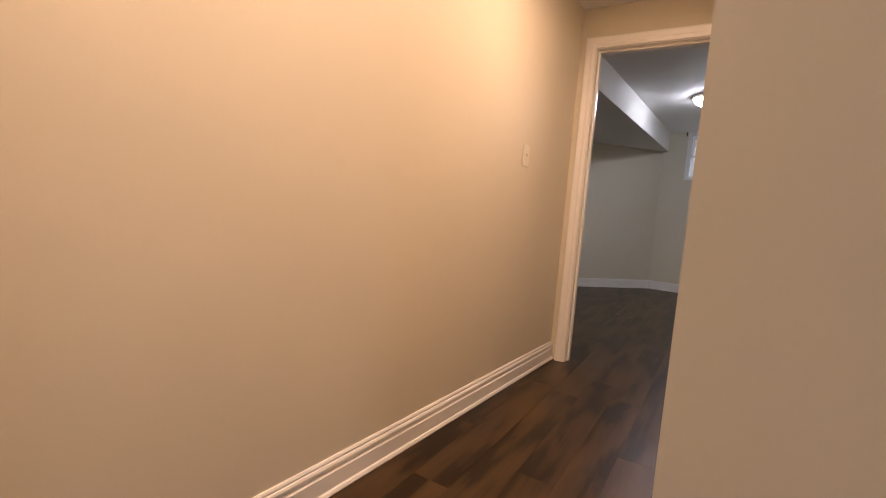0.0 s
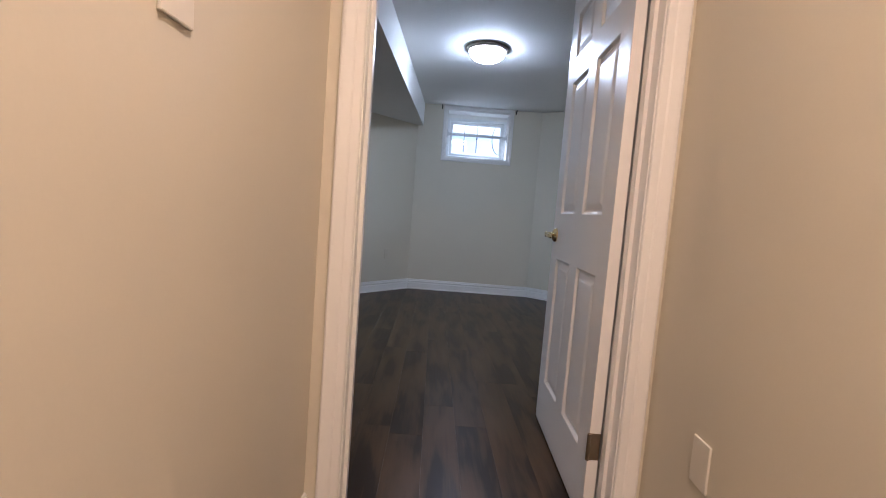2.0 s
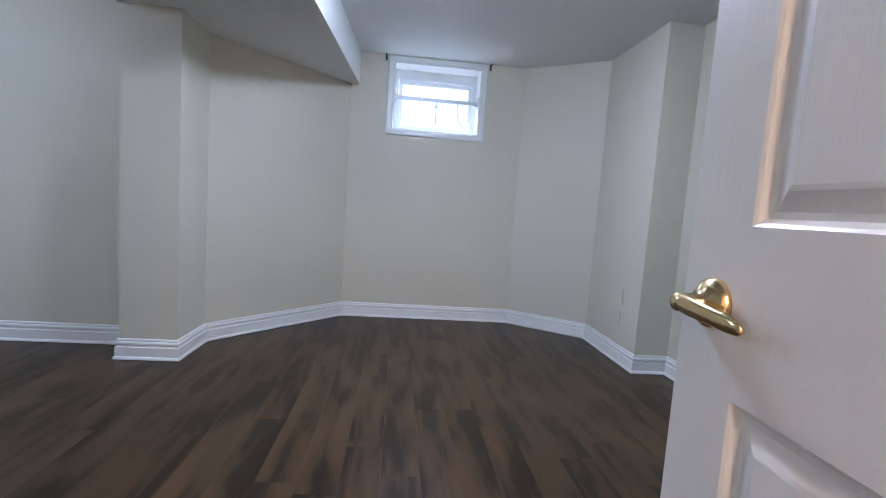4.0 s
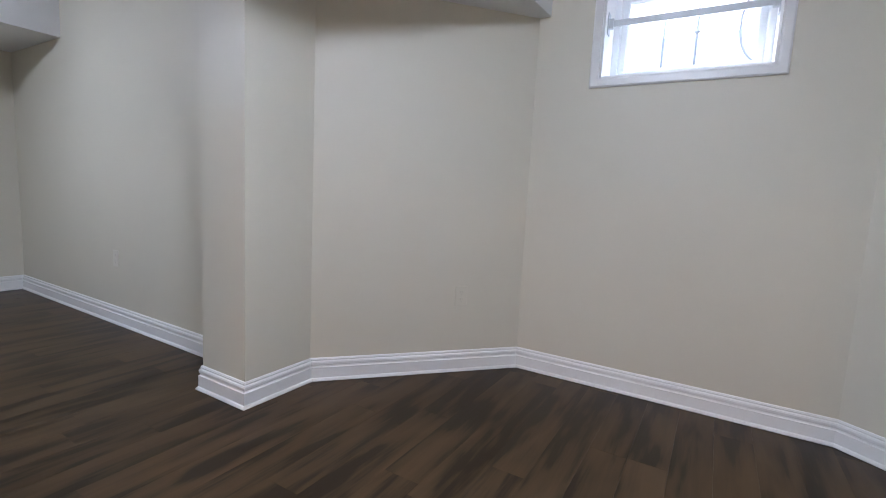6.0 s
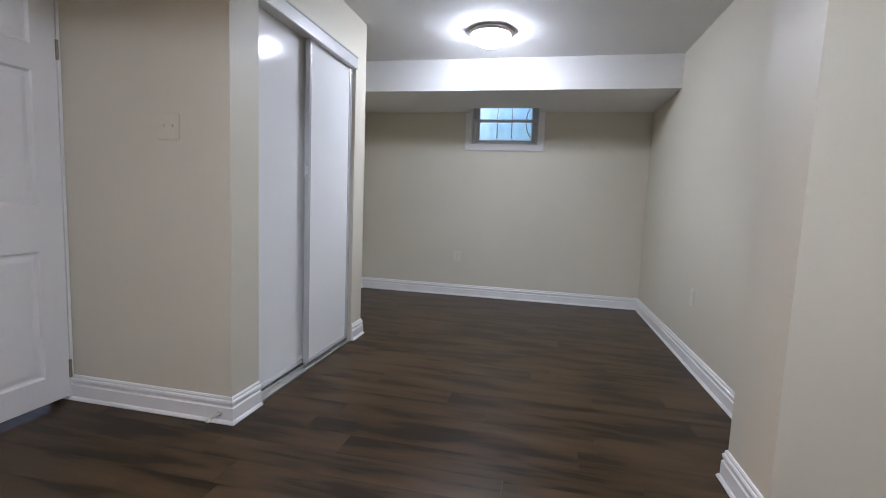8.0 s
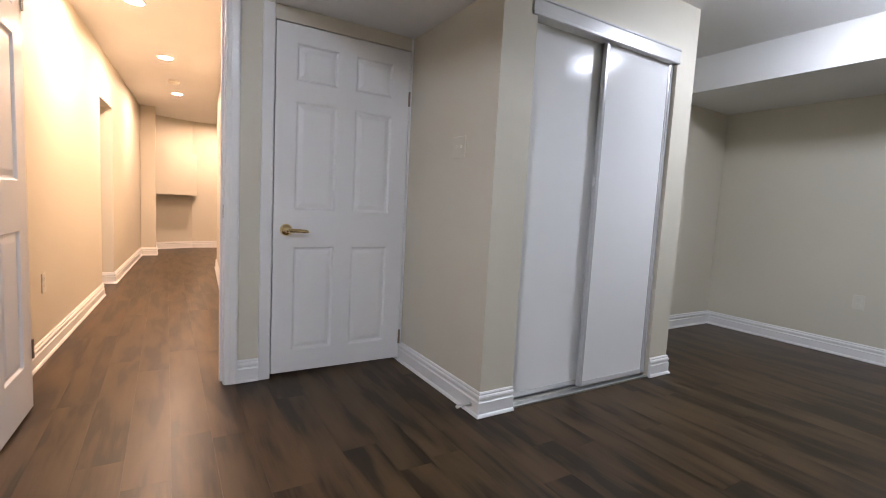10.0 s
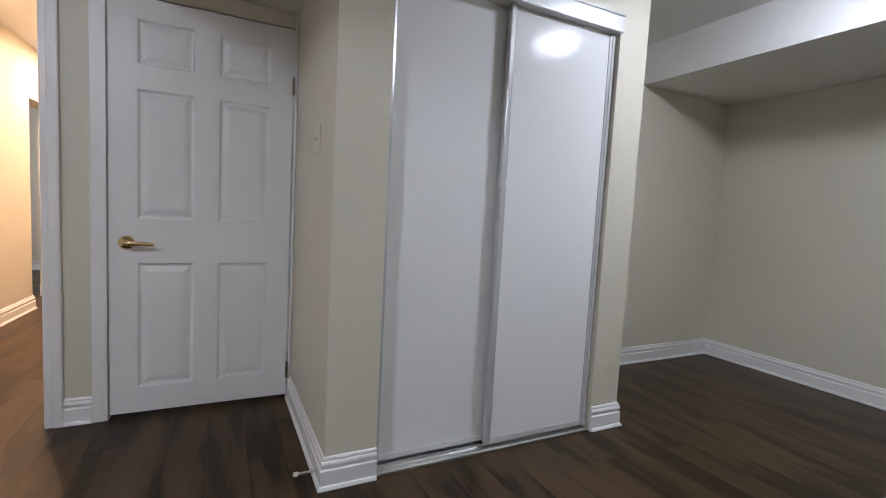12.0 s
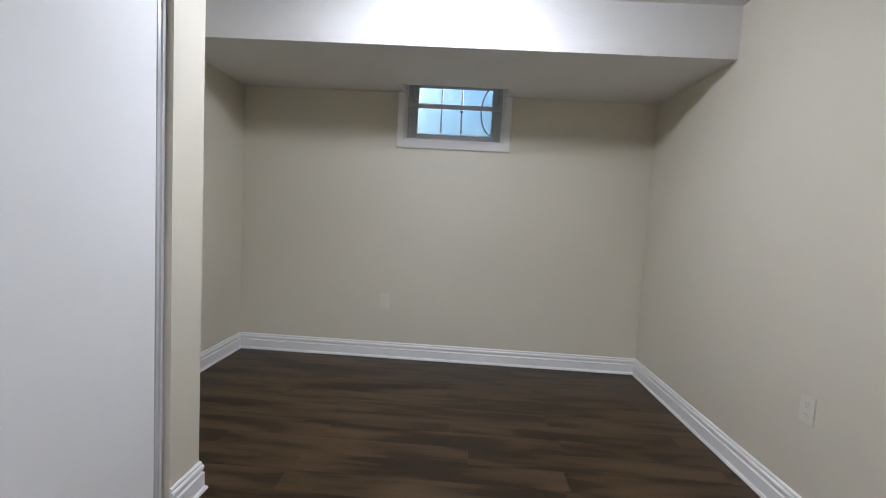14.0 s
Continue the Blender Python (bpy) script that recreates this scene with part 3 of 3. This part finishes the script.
W1W, W1H = W1X1 - W1X0, W1Z1 - W1Z0
W2W, W2H = W2Y1 - W2Y0, W2Z1 - W2Z0
M1 = pose(W1X0, YN, W1Z0)
M2 = pose(XW, W2Y0, W2Z0, 0, 0, 90)
window("window_1", M1, W1W, W1H, 0.25, "small white basement window high in the wall", cs=0.047, drop=0.05)
window("window_2", M2, W2W, W2H, 0.10, "small grey-framed basement window under the bulkhead", top=False, dz=0.022, metal=GREYVINYL, hue="grey enamelled")
security_bar(M1 @ pose(0.013, 0.06, 0.297), W1W - 0.026)
security_bar(M2 @ pose(0.013, -0.0, 0.265) @ pose(0, 0.03, 0), W2W - 0.026)
grille(M1 @ pose(0, 0.42, 0), W1W, (0.25, 0.42))
grille(M2 @ pose(0, 0.42, 0), W2W, (0.25, 0.42))
well(M1 @ pose(0, 0.30, 0), W1W, 0.75, WHITEWELL, "pale grey window well with gravel outside the window", 0.50)
well(M2 @ pose(0, 0.30, 0), W2W, 0.75, WELL, "pale blue-grey window well with gravel outside the window", 0.76)
bm = bmesh.new()
GZ = 2.15
for x0, x1, y0, y1 in ((-400, XW - 1.4, -400, 400), (4.0, 400, -400, 400), (XW - 1.4, 4.0, YN + 1.4, 400), (XW - 1.4, 4.0, -400, HS - 0.4)):
    bm.faces.new([bm.verts.new((x, y, GZ)) for x, y in ((x0, y0), (x1, y0), (x1, y1), (x0, y1))])
tagged(put("ground", bm, SOIL), "dark garden soil around the house", "ground", kind="structure")


# ---- lamps and fixtures ----
def dome_lamp(x, y, material):
    lamp = empty("ceiling_lamp", pose(x, y, H), "round flush ceiling lamp with lit opal glass bowl", "ceiling lamp", "flush ceiling lamps")
    bm = bmesh.new()
    lathe(bm, [(0.05, 0.0), (0.160, 0.0), (0.168, -0.008), (0.168, -0.024), (0.158, -0.032), (0.146, -0.034), (0.140, -0.028), (0.05, -0.020)], 48)
    part("ring", bm, BRONZE, lamp, "brushed metal ring", smooth=True)
    bm = bmesh.new()
    lathe(bm, [(0.142, -0.030), (0.142, -0.040), (0.134, -0.060), (0.112, -0.082), (0.080, -0.098), (0.040, -0.107), (0.0005, -0.109)], 48)
    part("shade", bm, material, lamp, "lit opal glass bowl", smooth=True)
    bm = bmesh.new()
    lathe(bm, [(0.010, -0.107), (0.010, -0.112), (0.006, -0.120), (0.0005, -0.122)], 16)
    part("finial", bm, BRONZE, lamp, smooth=True)


dome_lamp(0.50, 2.41, DOME_M1)
dome_lamp(-2.851, 1.933, DOME_M2)
# unseen lamp, added only to light the side room behind the opening
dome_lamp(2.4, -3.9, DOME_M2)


def pot_light(x, y):
    lamp = empty("recessed_light", pose(x, y, H), "round recessed ceiling light with warm lit lens", "recessed light", "recessed lights")
    bm = bmesh.new()
    lathe(bm, [(0.052, -0.001), (0.075, -0.001), (0.074, -0.006), (0.060, -0.008), (0.052, -0.004), (0.052, -0.001)], 32, caps=False)
    part("trim_ring", bm, TRIM, lamp, "white trim ring", smooth=True)
    bm = bmesh.new()
    bm.faces.new([bm.verts.new((0.052 * math.cos(a), 0.052 * math.sin(a), -0.003)) for a in (2 * math.pi * k / 32 for k in range(32))])
    part("lens", bm, POT_M, lamp, "lit warm lens")


for x, y in ((0.40, -1.19), (0.22, -2.61), (0.09, -4.45), (-0.62, -6.25)):
    pot_light(x, y)
bm = bmesh.new()
lathe(bm, [(0.0005, H), (0.065, H), (0.062, H - 0.022), (0.045, H - 0.034), (0.0005, H - 0.036)], 28, "z", (0.14, -3.66, 0))
tagged(put("smoke_detector", bm, PLATE, smooth=True), "white round smoke detector on the ceiling", "smoke detector")


def plate(name, m, kind, label, category, tint=PLATE):
    """Local x along the wall, y out of the wall towards the room, z up; the origin is the plate's centre."""
    ob = empty(name, m, label, category)
    w, h = (0.058 if kind == "double" else 0.037, 0.058)
    part("cover", boxed(-w, w, 0.0, 0.0065, -h, h, bevel=0.003), tint, ob)
    if kind == "switch":
        part("toggle", boxed(-0.005, 0.005, 0.005, 0.014, -0.003, 0.011, bevel=0.002), tint, ob)
    if kind == "double":
        for x in (-0.023, 0.023):
            part("toggle", boxed(x - 0.005, x + 0.005, 0.005, 0.014, -0.003, 0.011, bevel=0.002), tint, ob)
    if kind == "outlet":
        for z in (-0.021, 0.021):
            bm = bmesh.new()
            lathe(bm, [(0.0005, 0.0078), (0.0165, 0.0078), (0.0172, 0.003)], 20, "y", (0, 0, z))
            socket = part("socket", bm, tint, ob)
            bm = bmesh.new()
            for x in (-0.006, 0.006):
                box(bm, x - 0.0012, x + 0.0012, 0.0074, 0.0082, z - 0.001, z + 0.008)
            box(bm, -0.002, 0.002, 0.0074, 0.0082, z - 0.011, z - 0.007)
            part("slots", bm, PBS, socket)
    return ob


PBS = mat("worn beige slot", (0.40, 0.37, 0.30), rough=0.6, bump=0.0)
PC = mat("pale cream plastic", (0.69, 0.65, 0.555), rough=0.3, vary=0.02, bump=0.0)
PB = mat("ivory plastic", (0.65, 0.607, 0.50), rough=0.3, vary=0.02, bump=0.0)
SWL, OUTL, BLK = "cream plastic light switch on the beige wall", "cream double power outlet above the baseboard", "cream blank cover plate above the baseboard"
plate("light_switch", pose(HW - 0.69 * SKEW, -0.69, 1.303, 0, 0, -93.1), "switch", SWL, "light switch")
plate("light_switch", pose(CX, 0.73, 1.345, 0, 0, -90), "double", SWL, "light switch", PB)
plate("cover_plate", pose(HE - 0.304 * SKEW, -0.304, 0.462, 0, 0, 86.9), "blank", BLK, "cover plate")
plate("power_outlet", pose(HE - 0.711 * SKEW, -0.711, 0.455, 0, 0, 86.9), "outlet", OUTL, "power outlet")
plate("power_outlet", pose(XW, 1.459, 0.45, 0, 0, -90), "outlet", OUTL, "power outlet", PC)
sa = math.degrees(math.atan2(YN - DY, N1X - PX))
sl = Vector((N1X - PX, YN - DY))
q = Vector((PX, DY)) + sl * 0.686
plate("power_outlet", pose(q.x, q.y, 0.455, 0, 0, sa + 180), "outlet", OUTL, "power outlet", PB)
se = math.degrees(math.atan2(E1Y - YN, PE - N2X))
q = Vector((N2X, YN)) + Vector((PE - N2X, E1Y - YN)) * 0.849
plate("power_outlet", pose(q.x, q.y, 0.455, 0, 0, se + 180), "outlet", OUTL, "power outlet", PB)
plate("cover_plate", pose(PE, 3.49, 0.48, 0, 0, 90), "blank", BLK, "cover plate", PB)
plate("power_outlet", pose(PE, 3.50, 0.32, 0, 0, 90), "outlet", OUTL, "power outlet", PB)
plate("power_outlet", pose(-2.735, YNW, 0.475, 0, 0, 180), "outlet", OUTL, "power outlet", PC)

for x in (W1X0 - 0.07, W1X1 + 0.07):
    br = empty("curtain_bracket", pose(x, YN, 2.306), "small black curtain rod bracket beside the window", "curtain bracket", "curtain brackets")
    part("plate", boxed(-0.008, 0.008, -0.004, 0, -0.025, 0.025), BLACK, br)
    bm = bmesh.new()
    tube(bm, [(0, -0.002, 0.01), (0, -0.03, 0.012), (0, -0.045, 0.006), (0, -0.055, 0.012), (0, -0.058, 0.022)], 0.005, 8)
    part("hook", bm, BLACK, br)

stop = empty("door_bumper", pose(CX + 0.016, 0.99, 0.05), "thin spring door stop with white tip on the baseboard", "door stop")
bm = bmesh.new()
lathe(bm, [(0.012, 0.0), (0.012, 0.004), (0.005, 0.006)] + [(0.0045 + 0.001 * (k % 2), 0.006 + 0.002 * k) for k in range(1, 33)], 10, "x")
part("spring", bm, ALU, stop, "bare metal spring")
bm = bmesh.new()
lathe(bm, [(0.006, 0.070), (0.009, 0.072), (0.009, 0.084), (0.006, 0.088)], 14, "x")
part("tip", bm, PLATE, stop, "white rubber tip")


# ---- floor planks ----
floor = tagged(put("floor", boxed(XW - 0.3, 3.6, HS - 0.2, YN + 0.3, -0.10, -0.010), UNDER), "dark brown wood-look vinyl plank floor", "floor", kind="structure")
PWID, PLEN = 0.152, 1.219


def plank_mesh():
    bm = bmesh.new()
    g, c = 0.00005, 0.0002
    lo = [(g, g), (PWID - g, g), (PWID - g, PLEN - g), (g, PLEN - g)]
    hi = [(g + c, g + c), (PWID - g - c, g + c), (PWID - g - c, PLEN - g - c), (g + c, PLEN - g - c)]
    r = [[bm.verts.new((x, y, z)) for x, y in p] for p, z in ((lo, -0.010), (lo, -0.0006), (hi, 0.0))]
    for a, b in zip(r, r[1:]):
        for k in range(4):
            bm.faces.new((a[k], a[(k + 1) % 4], b[(k + 1) % 4], b[k]))
    bm.faces.new(r[2])
    bm.faces.new(r[0][::-1])
    me = bpy.data.meshes.new("plank")
    bmesh.ops.recalc_face_normals(bm, faces=bm.faces)
    bm.to_mesh(me)
    bm.free()
    me.materials.append(FLOORM)
    return me


PLANK = plank_mesh()
rng = random.Random(7)
spaces = [(XW, PX, YSW, YNW), (CX, XE, 0.0, YN), (CW, CX, CY - 0.1, YSW + 3), (cw(HN), HE, HS, 0.13), (-3.0, 1.3, HS, HN), (ce(SS), 3.4, SS, SN)]
cols = int((3.5 - XW) / PWID) + 1
rest = []                                  # planks of the far hall and the side room
for c in range(cols):
    x = XW - 0.05 + c * PWID
    y = HS - 0.1 - rng.random() * PLEN
    while y < YN + 0.05:
        over = [(d, e) for a, b, d, e in spaces if x + PWID > a and x < b and y + PLEN > d and y < e]
        if over:                           # planks are sawn off under the walls
            y0, y1 = max(y, min(d for d, e in over) - 0.06), min(y + PLEN, max(e for d, e in over) + 0.06)
            if y > -4.4 and not (x > 1.2 and y < -1.3) and not (x < -0.4 and y < -1.3):
                ob = new("plank", PLANK)
                ob.parent = floor
                ob.location, ob.scale = (x, y0, 0.0), (1, (y1 - y0) / PLEN, 1)
            else:
                rest.append((x, y0, (y1 - y0) / PLEN))
        y += PLEN
base = [tuple(v.co) for v in PLANK.vertices]
sides = [tuple(p.vertices) for p in PLANK.polygons]
field = bpy.data.meshes.new("plank_field")
field.from_pydata([(x + a, y + k * b, c) for x, y, k in rest for a, b, c in base], [], [tuple(len(base) * k + v for v in f) for k in range(len(rest)) for f in sides])
field.materials.append(FLOORM)
far = tagged(new("plank_field", field), "dark brown wood-look vinyl planks of the hall", kind="stuff")
far.parent = floor
